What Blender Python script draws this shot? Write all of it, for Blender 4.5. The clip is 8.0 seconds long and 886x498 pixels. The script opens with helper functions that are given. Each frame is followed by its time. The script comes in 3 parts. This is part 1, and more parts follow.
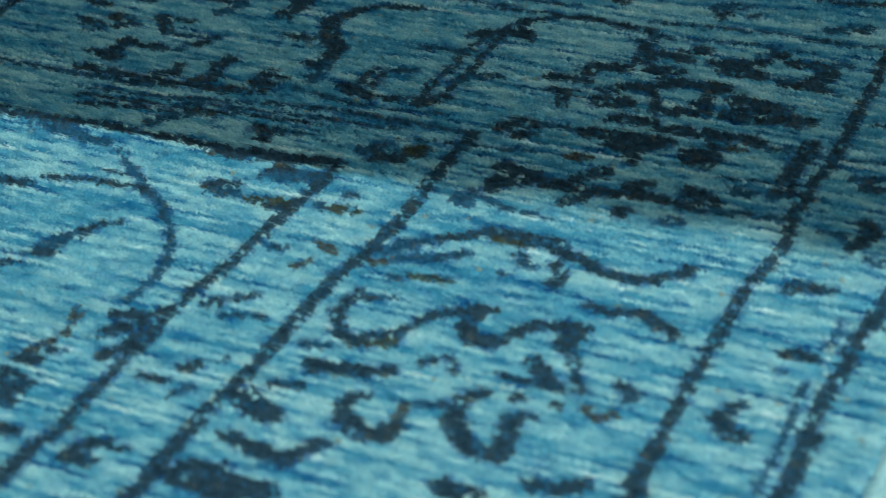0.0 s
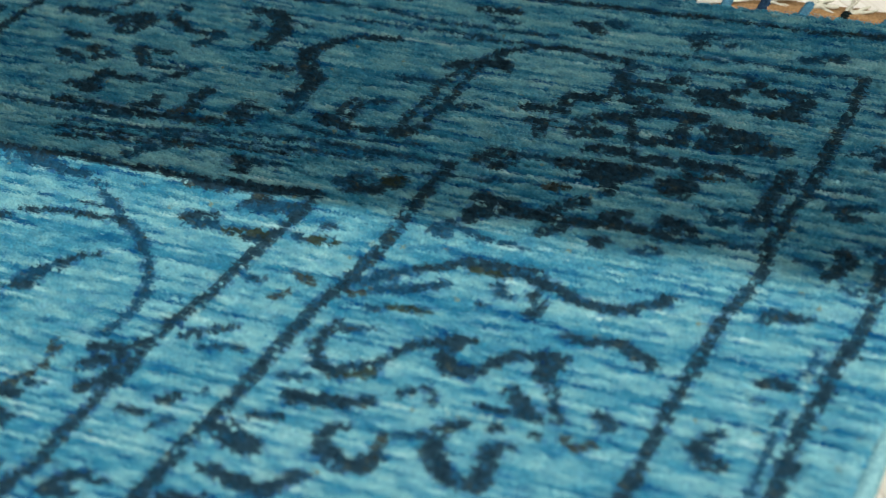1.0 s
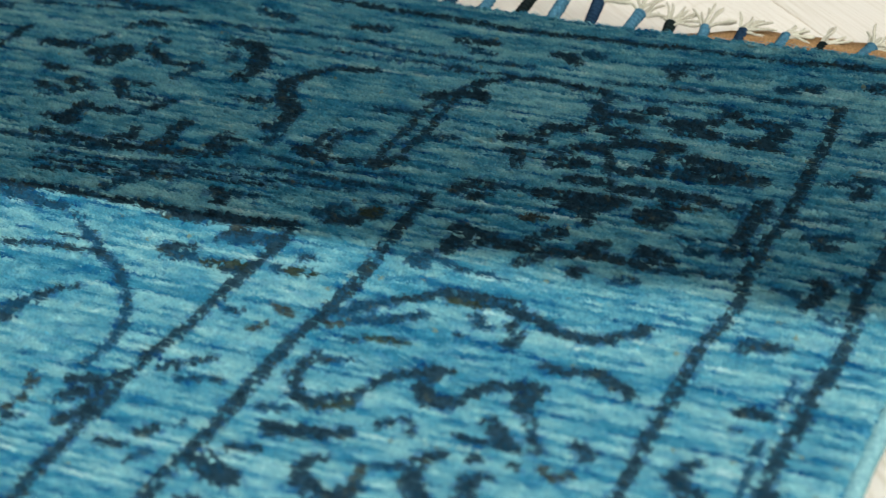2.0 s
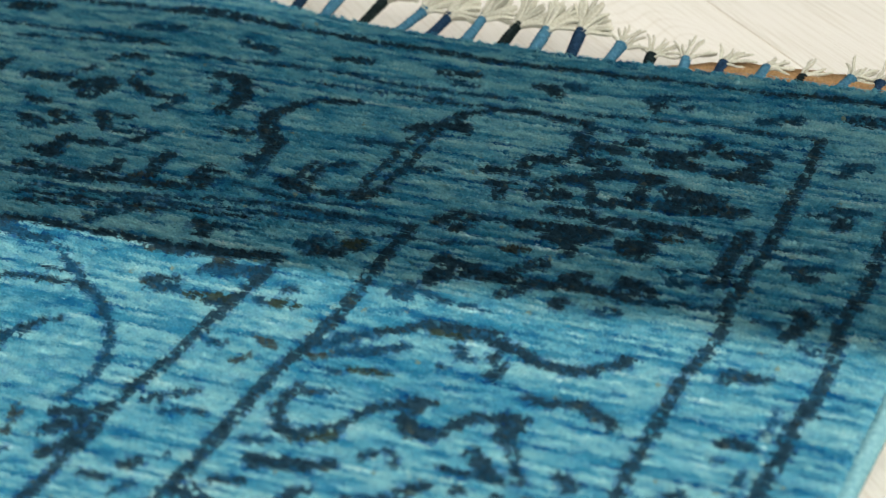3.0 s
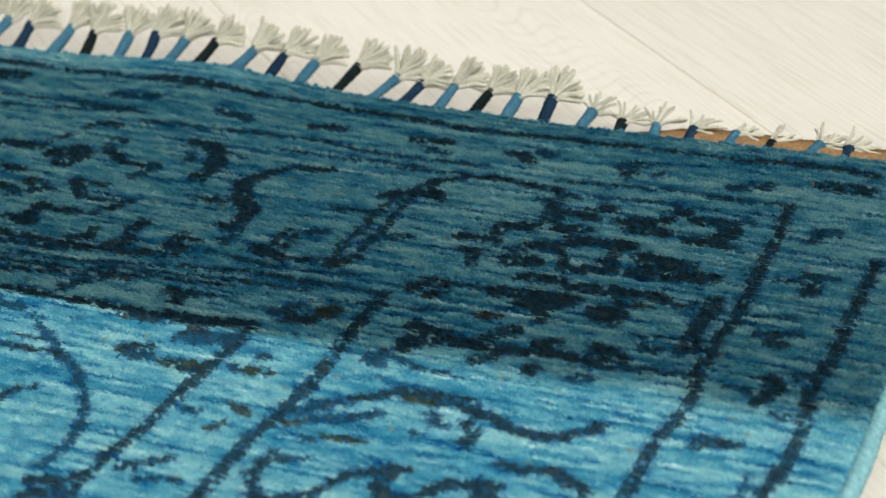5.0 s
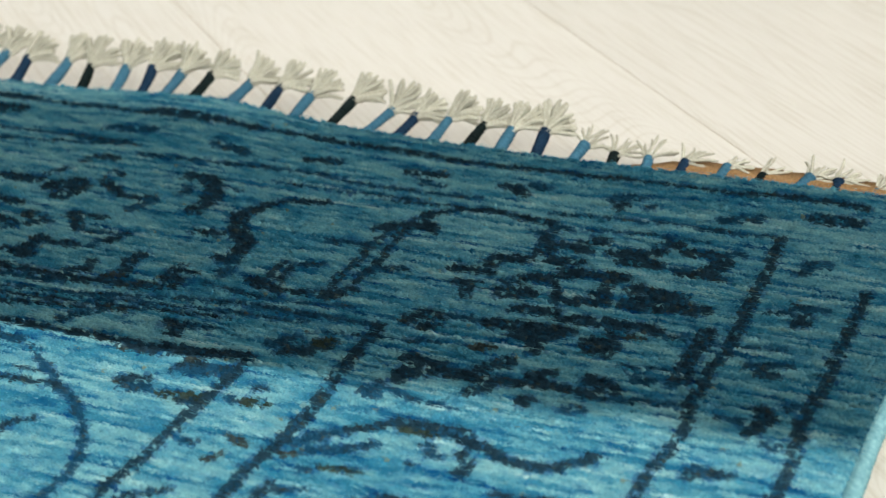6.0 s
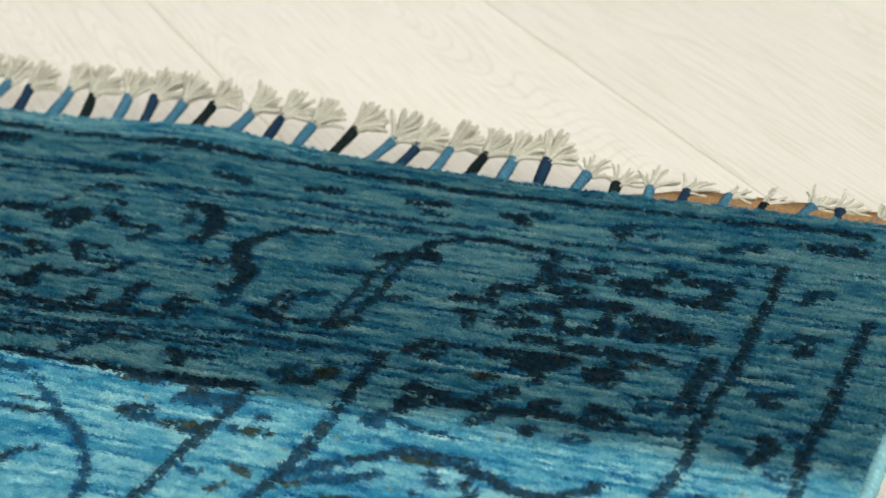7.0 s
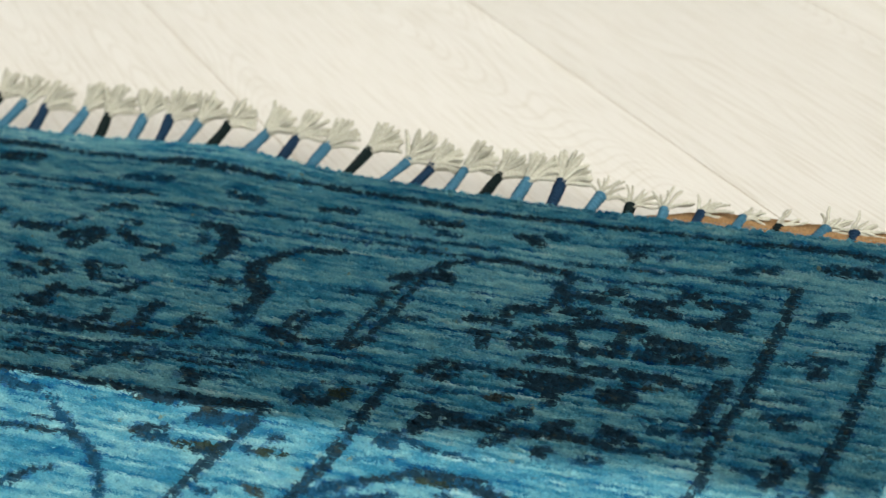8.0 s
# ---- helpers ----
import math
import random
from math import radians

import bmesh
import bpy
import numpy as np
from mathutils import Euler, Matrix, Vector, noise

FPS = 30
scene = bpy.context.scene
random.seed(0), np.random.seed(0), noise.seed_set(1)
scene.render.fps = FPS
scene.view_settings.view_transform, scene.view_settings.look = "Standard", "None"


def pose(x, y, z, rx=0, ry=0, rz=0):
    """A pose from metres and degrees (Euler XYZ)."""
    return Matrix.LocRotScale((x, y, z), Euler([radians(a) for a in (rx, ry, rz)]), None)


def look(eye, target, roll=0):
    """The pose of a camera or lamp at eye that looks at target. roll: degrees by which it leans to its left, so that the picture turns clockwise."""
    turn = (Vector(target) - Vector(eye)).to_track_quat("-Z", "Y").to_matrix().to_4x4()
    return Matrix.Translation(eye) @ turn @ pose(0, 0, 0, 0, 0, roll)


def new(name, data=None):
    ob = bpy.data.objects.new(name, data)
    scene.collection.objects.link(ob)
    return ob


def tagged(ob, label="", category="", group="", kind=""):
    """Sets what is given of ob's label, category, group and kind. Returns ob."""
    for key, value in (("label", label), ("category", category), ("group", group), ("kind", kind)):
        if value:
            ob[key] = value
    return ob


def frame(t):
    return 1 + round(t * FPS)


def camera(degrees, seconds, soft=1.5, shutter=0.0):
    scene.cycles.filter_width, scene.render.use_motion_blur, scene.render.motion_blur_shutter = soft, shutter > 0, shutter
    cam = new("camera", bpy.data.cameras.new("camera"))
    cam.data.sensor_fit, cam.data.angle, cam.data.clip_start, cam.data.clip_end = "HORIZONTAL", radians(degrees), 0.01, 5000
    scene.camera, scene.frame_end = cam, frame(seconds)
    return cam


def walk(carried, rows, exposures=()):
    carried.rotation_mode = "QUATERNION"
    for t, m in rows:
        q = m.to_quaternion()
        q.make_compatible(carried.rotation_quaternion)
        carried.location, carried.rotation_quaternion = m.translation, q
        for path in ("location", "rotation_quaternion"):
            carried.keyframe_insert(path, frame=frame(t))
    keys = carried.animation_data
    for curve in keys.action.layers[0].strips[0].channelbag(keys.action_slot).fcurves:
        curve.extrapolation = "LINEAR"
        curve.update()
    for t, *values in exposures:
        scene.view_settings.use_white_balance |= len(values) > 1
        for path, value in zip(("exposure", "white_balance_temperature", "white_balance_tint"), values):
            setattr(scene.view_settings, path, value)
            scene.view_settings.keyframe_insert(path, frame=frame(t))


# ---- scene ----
# ------------------------------------------------------------------ camera
TOP = 0.010          # height of the pile's tips over the floor where the rug lies flat
cam = camera(23.902, 8.0, soft=1.2)
cam.data.dof.use_dof = True
cam.data.dof.focus_distance = 0.605
cam.data.dof.aperture_fstop = 18.0
PATH = [
    (0.0, 0.0551, -0.4671, 0.2862, -31.681, 2.957, 25.388),
    (0.5, 0.0557, -0.4673, 0.2870, -31.313, 2.934, 25.086),
    (1.0, 0.0556, -0.4676, 0.2877, -30.975, 2.846, 24.772),
    (1.5, 0.0562, -0.4677, 0.2878, -30.560, 2.816, 24.487),
    (3.0, 0.0570, -0.4691, 0.2898, -29.403, 2.613, 23.722),
    (3.5, 0.0576, -0.4699, 0.2904, -28.953, 2.569, 23.530),
    (4.0, 0.0575, -0.4701, 0.2908, -28.566, 2.503, 23.311),
    (4.5, 0.0580, -0.4700, 0.2914, -28.157, 2.517, 23.161),
    (6.0, 0.0606, -0.4761, 0.2970, -26.996, 2.440, 22.830),
    (6.5, 0.0600, -0.4769, 0.2973, -26.562, 2.386, 22.765),
    (7.0, 0.0594, -0.4770, 0.2973, -26.192, 2.366, 22.787),
    (7.5, 0.0593, -0.4771, 0.2984, -25.949, 2.349, 22.971),
    (8.0, 0.0595, -0.4770, 0.2982, -25.677, 2.394, 23.205),
]
walk(cam, [(t, pose(x, y, z, 90 + pitch, roll, yaw)) for t, x, y, z, pitch, roll, yaw in PATH])

# ------------------------------------------------------------------ light
world = bpy.data.worlds.new("sky")
scene.world = world
world.use_nodes = True
sky = world.node_tree.nodes.new("ShaderNodeTexSky")
sky.sky_type = "NISHITA"
sky.sun_disc = False
sky.sun_elevation, sky.sun_rotation = radians(32), radians(200)
world.node_tree.links.new(sky.outputs[0], world.node_tree.nodes["Background"].inputs[0])
world.node_tree.nodes["Background"].inputs[1].default_value = 0.1
scene.view_settings.exposure = 0.0

# the room's own axes: ACROSS the planks and ALONG them
ALONG = Vector((-0.7255, 0.6883, 0))
ACROSS = Vector((0.6883, 0.7255, 0))
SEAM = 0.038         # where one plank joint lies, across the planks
PLANK = 0.1262
COURSES = 29
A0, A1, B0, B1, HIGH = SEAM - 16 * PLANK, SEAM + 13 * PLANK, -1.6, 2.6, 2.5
ROOM = Matrix((( ACROSS.x, ALONG.x, 0, 0), (ACROSS.y, ALONG.y, 0, 0), (0, 0, 1, 0), (0, 0, 0, 1)))

WIN_A, WIN_W, WIN_Z0, WIN_Z1 = -0.15, 2.6, 0.75, 2.4
# an unseen fill window, added beyond the rug's end to lighten the fringe's shadow
FILL_B, FILL_W = 0.5, 1.5
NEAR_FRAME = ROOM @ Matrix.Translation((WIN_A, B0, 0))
FILL_FRAME = ROOM @ Matrix.Translation((A1, FILL_B, 0)) @ pose(0, 0, 0, 0, 0, 90)


def window_or_fill_lamp(frame_of, width, energy):
    lamp = bpy.data.lights.new("window_or_fill_lamp", "AREA")
    lamp.shape, lamp.size, lamp.size_y = "RECTANGLE", width - 0.1, WIN_Z1 - WIN_Z0 - 0.1
    lamp.energy, lamp.color = energy, (1.0, 0.985, 0.955)
    ob = new("window_or_fill_lamp", lamp)
    middle = (WIN_Z0 + WIN_Z1) / 2
    ob.matrix_world = frame_of @ look((0, 0.01, middle), (0, 1.0, middle - 0.3))


window_or_fill_lamp(NEAR_FRAME, WIN_W, 72.0)
# weak fill lamp of the added window, lifts the shade under the tassels
window_or_fill_lamp(FILL_FRAME, FILL_W, 13.0)



# ------------------------------------------------------------------ materials
def shader(name, rough=0.6, metal=0.0):
    m = bpy.data.materials.new(name)
    m.use_nodes = True
    nt = m.node_tree
    b = nt.nodes["Principled BSDF"]
    b.inputs["Roughness"].default_value = rough
    b.inputs["Metallic"].default_value = metal
    return m, nt, b


def node(nt, kind, **values):
    n = nt.nodes.new(kind)
    for key, v in values.items():
        n.inputs[key].default_value = v
    return n


def ramp(nt, fac, *stops):
    r = nt.nodes.new("ShaderNodeValToRGB")
    while len(r.color_ramp.elements) < len(stops):
        r.color_ramp.elements.new(0.5)
    for e, (pos, col) in zip(r.color_ramp.elements, stops):
        e.position, e.color = pos, (*col, 1)
    nt.links.new(fac, r.inputs[0])
    return r.outputs[0]


def mix(nt, how, fac, a, b):
    n = nt.nodes.new("ShaderNodeMix")
    n.data_type, n.blend_type = "RGBA", how
    for sock, v in ((n.inputs[0], fac), (n.inputs[6], a), (n.inputs[7], b)):
        if hasattr(v, "links"):
            nt.links.new(v, sock)
        elif isinstance(v, tuple):
            sock.default_value = (*v, 1)
        else:
            sock.default_value = v
    return n.outputs[2]


def bump(nt, b, height, strength, distance):
    n = node(nt, "ShaderNodeBump", Strength=strength, Distance=distance)
    nt.links.new(height, n.inputs["Height"])
    nt.links.new(n.outputs[0], b.inputs["Normal"])


def pile_material():
    m, nt, b = shader("dyed_wool_pile", 1.0)
    dye = nt.nodes.new("ShaderNodeAttribute")
    dye.attribute_name = "dye"
    co = nt.nodes.new("ShaderNodeTexCoord")
    n = node(nt, "ShaderNodeTexNoise", Scale=1400.0, Detail=2.0)
    nt.links.new(co.outputs["Object"], n.inputs["Vector"])
    f = ramp(nt, n.outputs[0], (0.3, (0.74, 0.74, 0.74)), (0.7, (1.2, 1.2, 1.2)))
    nt.links.new(mix(nt, "MULTIPLY", 1.0, dye.outputs["Color"], f), b.inputs["Base Color"])
    b.inputs["Specular IOR Level"].default_value = 0.0
    return m


def yarn_material(name, dark, light, scale=900.0):
    m, nt, b = shader(name, 0.85)
    co = nt.nodes.new("ShaderNodeTexCoord")
    info = nt.nodes.new("ShaderNodeObjectInfo")
    n = node(nt, "ShaderNodeTexNoise", Scale=scale, Detail=3.0)
    nt.links.new(co.outputs["Object"], n.inputs["Vector"])
    c = ramp(nt, n.outputs[0], (0.3, dark), (0.7, light))
    v = ramp(nt, info.outputs["Random"], (0.0, (0.85, 0.85, 0.85)), (1.0, (1.1, 1.1, 1.1)))
    nt.links.new(mix(nt, "MULTIPLY", 1.0, c, v), b.inputs["Base Color"])
    bump(nt, b, n.outputs[0], 0.4, 0.0004)
    b.inputs["Specular IOR Level"].default_value = 0.03
    return m


def oak_material():
    m, nt, b = shader("whitewashed_oak", 0.42)
    co = nt.nodes.new("ShaderNodeTexCoord")
    info = nt.nodes.new("ShaderNodeObjectInfo")
    shift = nt.nodes.new("ShaderNodeVectorMath")
    shift.operation = "MULTIPLY_ADD"
    nt.links.new(info.outputs["Random"], shift.inputs[0])
    shift.inputs[1].default_value = (7.0, 31.0, 3.0)
    nt.links.new(co.outputs["Object"], shift.inputs[2])
    # cathedral figure: rings cut lengthwise
    stretch = node(nt, "ShaderNodeMapping", Scale=(1.0, 0.16, 1.0))
    nt.links.new(shift.outputs[0], stretch.inputs[0])
    warp = node(nt, "ShaderNodeTexNoise", Scale=7.0, Detail=1.5)
    nt.links.new(stretch.outputs[0], warp.inputs["Vector"])
    rings = nt.nodes.new("ShaderNodeMath")
    rings.operation = "MULTIPLY"
    nt.links.new(warp.outputs[0], rings.inputs[0])
    rings.inputs[1].default_value = 280.0
    saw = nt.nodes.new("ShaderNodeMath")
    saw.operation = "FRACT"
    nt.links.new(rings.outputs[0], saw.inputs[0])
    lines = ramp(nt, saw.outputs[0], (0.0, (0.915, 0.898, 0.868)), (0.16, (1, 1, 1)), (0.82, (1, 1, 1)), (1.0, (0.915, 0.898, 0.868)))
    # open pores along the plank
    fine = node(nt, "ShaderNodeMapping", Scale=(1300.0, 26.0, 1.0))
    nt.links.new(shift.outputs[0], fine.inputs[0])
    pore = node(nt, "ShaderNodeTexNoise", Scale=1.0, Detail=2.0)
    nt.links.new(fine.outputs[0], pore.inputs["Vector"])
    pores = ramp(nt, pore.outputs[0], (0.36, (0.83, 0.80, 0.735)), (0.5, (1, 1, 1)))
    cloud = node(nt, "ShaderNodeTexNoise", Scale=9.0, Detail=3.0)
    nt.links.new(stretch.outputs[0], cloud.inputs["Vector"])
    base = ramp(nt, cloud.outputs[0], (0.3, (0.590, 0.570, 0.515)), (0.7, (0.640, 0.620, 0.565)))
    tone = ramp(nt, info.outputs["Random"], (0.0, (0.94, 0.93, 0.91)), (1.0, (1.03, 1.02, 1.0)))
    c = mix(nt, "MULTIPLY", 1.0, base, lines)
    c = mix(nt, "MULTIPLY", 0.6, c, pores)
    c = mix(nt, "MULTIPLY", 1.0, c, tone)
    nt.links.new(c, b.inputs["Base Color"])
    bump(nt, b, pore.outputs[0], 0.12, 0.0004)
    return m


def plaster_material(name, col):
    m, nt, b = shader(name, 0.9)
    co = nt.nodes.new("ShaderNodeTexCoord")
    n = node(nt, "ShaderNodeTexNoise", Scale=3.0, Detail=6.0)
    nt.links.new(co.outputs["Object"], n.inputs["Vector"])
    nt.links.new(ramp(nt, n.outputs[0], (0.3, tuple(0.96 * c for c in col)), (0.7, col)), b.inputs["Base Color"])
    bump(nt, b, n.outputs[0], 0.1, 0.002)
    return m


def glass_material():
    m, nt, b = shader("window_glass", 0.02)
    b.inputs["Transmission Weight"].default_value = 1.0
    b.inputs["IOR"].default_value = 1.45
    return m


PILE = pile_material()
BACKING = yarn_material("cotton_foundation", (0.42, 0.38, 0.28), (0.60, 0.55, 0.42))
TAN = yarn_material("tan_end_strip", (0.16, 0.092, 0.040), (0.31, 0.19, 0.09), 1200.0)
BINDING = yarn_material("teal_binding", (0.10, 0.24, 0.27), (0.20, 0.38, 0.40), 700.0)
COTTON = yarn_material("raw_cotton", (0.36, 0.35, 0.27), (0.50, 0.485, 0.395), 1500.0)
WRAP = {
    "light": yarn_material("light_blue_yarn", (0.026, 0.090, 0.140), (0.064, 0.170, 0.238), 1500.0),
    "navy": yarn_material("navy_yarn", (0.006, 0.018, 0.037), (0.015, 0.037, 0.070), 1500.0),
    "black": yarn_material("black_green_yarn", (0.004, 0.008, 0.008), (0.012, 0.02, 0.02), 1500.0),
}
OAK = oak_material()
OAK_EDGE = yarn_material("bare_oak_edge", (0.46, 0.40, 0.305), (0.56, 0.50, 0.40), 300.0)
PLASTER = plaster_material("white_plaster", (0.797, 0.80, 0.795))
PAINT = plaster_material("white_paint", (0.80, 0.80, 0.79))
GLASS = glass_material()


# ------------------------------------------------------------------ helpers of this scene
def part(name, bm, material, parent=None, label="", smooth=False):
    me = bpy.data.meshes.new(name)
    bm.to_mesh(me)
    bm.free()
    me.materials.append(material)
    if smooth:
        me.polygons.foreach_set("use_smooth", [True] * len(me.polygons))
    ob = new(name, me)
    if parent:
        ob.parent = parent
    return tagged(ob, label)


def box(bm, x0, x1, y0, y1, z0, z1, m=None):
    made = bmesh.ops.create_cube(bm, size=1.0)["verts"]
    mm = Matrix.Translation(((x0 + x1) / 2, (y0 + y1) / 2, (z0 + z1) / 2)) @ Matrix.Diagonal((x1 - x0, y1 - y0, z1 - z0, 1))
    bmesh.ops.transform(bm, matrix=(m @ mm) if m else mm, verts=made)


def smoothstep(a, b, x):
    t = np.clip((x - a) / (b - a), 0.0, 1.0)
    return t * t * (3 - 2 * t)


# ------------------------------------------------------------------ room
def build_wall(name, boxes):
    bm = bmesh.new()
    for b in boxes:
        box(bm, *b)
    ob = part(name, bm, PLASTER)
    ob.matrix_world = ROOM
    return tagged(ob, "plain white plastered room wall", "wall", kind="structure")


W = 0.2
build_wall("wall_north", [(A0 - W, A1 + W, B1, B1 + W, 0, HIGH)])
# this wall is opened only for the added fill window
wb0, wb1 = FILL_B - FILL_W / 2, FILL_B + FILL_W / 2
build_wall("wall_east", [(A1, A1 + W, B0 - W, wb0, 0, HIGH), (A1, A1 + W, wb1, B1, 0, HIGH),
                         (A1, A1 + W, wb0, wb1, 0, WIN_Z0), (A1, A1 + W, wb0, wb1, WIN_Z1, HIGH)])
build_wall("wall_west", [(A0 - W, A0, B0 - W, B1, 0, HIGH)])
wa0, wa1 = WIN_A - WIN_W / 2, WIN_A + WIN_W / 2
build_wall("wall_south", [(A0, wa0, B0 - W, B0, 0, HIGH), (wa1, A1, B0 - W, B0, 0, HIGH),
                          (wa0, wa1, B0 - W, B0, 0, WIN_Z0), (wa0, wa1, B0 - W, B0, WIN_Z1, HIGH)])
bm = bmesh.new()
box(bm, A0 - W, A1 + W, B0 - W, B1 + W, HIGH, HIGH + 0.2)
ceiling = tagged(part("ceiling", bm, PLASTER), "plain white plastered ceiling", "ceiling", kind="structure")
ceiling.matrix_world = ROOM
bm = bmesh.new()
box(bm, A0 - W, A1 + W, B0 - W, B1 + W, -0.2, -0.015)
ground = tagged(part("floor", bm, PLASTER), "pale whitewashed oak plank floor", "floor", kind="structure")
ground.matrix_world = ROOM

def build_window(name, frame_of, width):
    """A white frame with two panes and a sill; local y points into the room."""
    window = tagged(new(name), "unseen white framed window with clear panes", "window", kind="structure")
    window.matrix_world = frame_of
    h, f = width / 2, 0.05
    bm = bmesh.new()
    for a0, a1, z0, z1 in ((-h, f - h, WIN_Z0, WIN_Z1), (h - f, h, WIN_Z0, WIN_Z1), (f - h, h - f, WIN_Z0, WIN_Z0 + f),
                           (f - h, h - f, WIN_Z1 - f, WIN_Z1), (-f / 2, f / 2, WIN_Z0 + f, WIN_Z1 - f)):
        box(bm, a0, a1, -0.14, -0.08, z0, z1)
    part("window_frame", bm, PAINT, window)
    for a0, a1 in ((f - h, -f / 2), (f / 2, h - f)):
        bm = bmesh.new()
        box(bm, a0, a1, -0.113, -0.107, WIN_Z0 + f, WIN_Z1 - f)
        part("pane", bm, GLASS, window).visible_shadow = False
    bm = bmesh.new()
    box(bm, -h - 0.05, h + 0.05, -0.075, 0.06, WIN_Z0 - 0.03, WIN_Z0 - 0.003)
    part("window_sill", bm, PAINT, window)


build_window("window_1", NEAR_FRAME, WIN_W)
# frame and panes around the added fill lamp
build_window("fill_window", FILL_FRAME, FILL_W)


# ------------------------------------------------------------------ the rug's height
END = 0.115          # far end of the pile
EDGE = -0.0268       # long side edge of the pile
NAP = -0.0435        # the row where the rug was folded: the pile leans the other way beyond it


def end_of(u):
    """Where the pile ends: straight but for a low bulge."""
    return END + 0.006 * np.exp(-(((u + 0.294) / 0.036) ** 2)) + 0.002 * smoothstep(0.30, 0.34, -u)


def bow(u, v):
    """The last rows of knots follow the bulge of the end and straighten towards the middle of the rug."""
    return v + (end_of(u) - END) * smoothstep(0.055, END, v)


def lift(u, v):
    """How far the rug rises off the flat: a ripple at the end, low waves, thin at the very end."""
    ripple = 0.0016 * np.exp(-(((u + 0.294) / 0.040) ** 2)) * smoothstep(0.05, END, v)
    curl = 0.0014 * smoothstep(-0.17, -0.07, u) * smoothstep(0.06, END, v)
    low = 0.0004 * np.sin(u * 19.0 + 1.0) * np.sin(v * 15.0)
    worn = -0.0010 * smoothstep(END - 0.004, END, v)
    return ripple + curl + low + worn


# ------------------------------------------------------------------ the woven design
DYES = {"ink": (0.0125, 0.033, 0.050), "navy": (0.010, 0.053, 0.098), "olive": (0.024, 0.038, 0.028), "brown": (0.030, 0.044, 0.042), "pale": (0.22, 0.42, 0.43)}
SEGMENTS = []


def stroke(kind, width, *c):
    """A drawn stem or petal of the design: its dye, its width and the points it passes, in millimetres."""
    pts = list(zip(c[::2], c[1::2]))
    for a, b in zip(pts, pts[1:]):
        SEGMENTS.append((kind, width, a, b))


# the end border, the guard stripes, the field's corner and the side border
stroke("navy", 4, -315, 87, -299, 89)
stroke("navy", 4, -273, 86, -260, 83)
stroke("ink", 4, -237, 85, -227, 87)
stroke("navy", 2, -294, 71, -262, 74, -234, 76, -216, 74, -204, 74, -186, 75, -171, 76)
stroke("ink", 4.5, -330, 43, -316, 44)
stroke("ink", 3, -316, 49, -312, 55)
stroke("ink", 7, -309, 41, -302, 46)
stroke("ink", 5, -304, 36, -301, 36)
stroke("ink", 5, -300, 40, -299, 44)
stroke("ink", 3.5, -309, 62, -307, 65)
stroke("ink", 3.5, -304, 66, -299, 65)
stroke("ink", 2.5, -295, 56, -291, 56)
stroke("ink", 3.5, -295, 50, -290, 47, -285, 42)
stroke("ink", 2.5, -285, 42, -277, 42, -271, 45)
stroke("navy", 4.5, -275, 34, -272, 41)
stroke("ink", 6, -269, 62, -262, 61, -258, 58, -254, 49, -255, 40)
stroke("navy", 2, -256, 57, -248, 57)
stroke("navy", 3, -264, 49, -265, 54)
stroke("ink", 5, -240, 41, -237, 46, -235, 50)
stroke("ink", 3, -235, 50, -231, 54, -217, 58)
stroke("ink", 6, -239, 39, -233, 28, -228, 24)
stroke("ink", 5.5, -228, 23, -228, 15, -231, 13)
stroke("navy", 4.5, -227, 13, -226, 4)
stroke("ink", 4.5, -248, 27, -240, 27)
stroke("ink", 4, -314, 15, -308, 15)
stroke("ink", 4, -319, 28, -313, 27)
stroke("ink", 4, -306, 21, -301, 21)
stroke("ink", 3.5, -301, 15, -296, 18)
stroke("navy", 3, -309, 9, -305, 13)
stroke("ink", 6, -293, 1, -292, 7)
stroke("ink", 5, -295, -2, -290, -4)
stroke("ink", 3.5, -287, 6, -279, 7)
stroke("navy", 3, -274, 8, -273, 12)
stroke("ink", 4, -270, 13, -268, 17)
stroke("ink", 4, -292, 25, -288, 22, -285, 17)
stroke("ink", 3, -289, 25, -280, 26)
stroke("navy", 2, -283, 16, -266, 17)
stroke("ink", 4.5, -272, -9, -268, -6, -268, -2)
stroke("ink", 4.5, -256, 7, -257, 3, -255, -4)
stroke("brown", 2.5, -260, -7, -253, -6)
stroke("ink", 4.2, -297, -12, -285, -12, -274, -13, -263, -12, -248, -11, -236, -8)
stroke("ink", 5, -241, 3, -241, -3, -236, -5)
stroke("ink", 3, -237, 2, -234, 1)
stroke("ink", 2.2, -212, 16, -212, 9, -211, 3, -207, -0)
stroke("ink", 2.2, -208, 15, -208, 8, -207, 2)
stroke("ink", 3.5, -215, 3, -212, 5)
stroke("ink", 3.5, -216, 3, -211, -0, -205, -1, -197, 1, -192, 2)
stroke("ink", 5, -190, 1, -185, 7)
stroke("ink", 2.4, -191, 5, -192, 15, -191, 25, -191, 36, -190, 47)
stroke("ink", 2.4, -186, 10, -185, 19, -185, 31, -186, 44, -185, 50)
stroke("ink", 4.5, -194, 47, -187, 52, -178, 52)
stroke("ink", 3.5, -182, 55, -177, 50)
stroke("navy", 3.5, -183, 22, -175, 24)
stroke("navy", 3, -187, 16, -184, 18)
stroke("ink", 3, -186, 55, -182, 61, -176, 66, -169, 68, -160, 68, -152, 67, -144, 66, -141, 61)
stroke("navy", 3, -205, 34, -192, 35)
stroke("navy", 3, -205, 17, -200, 19)
stroke("ink", 5, -162, 29, -151, 30)
stroke("ink", 5, -157, 22, -153, 22)
stroke("ink", 4, -154, 20, -152, 14)
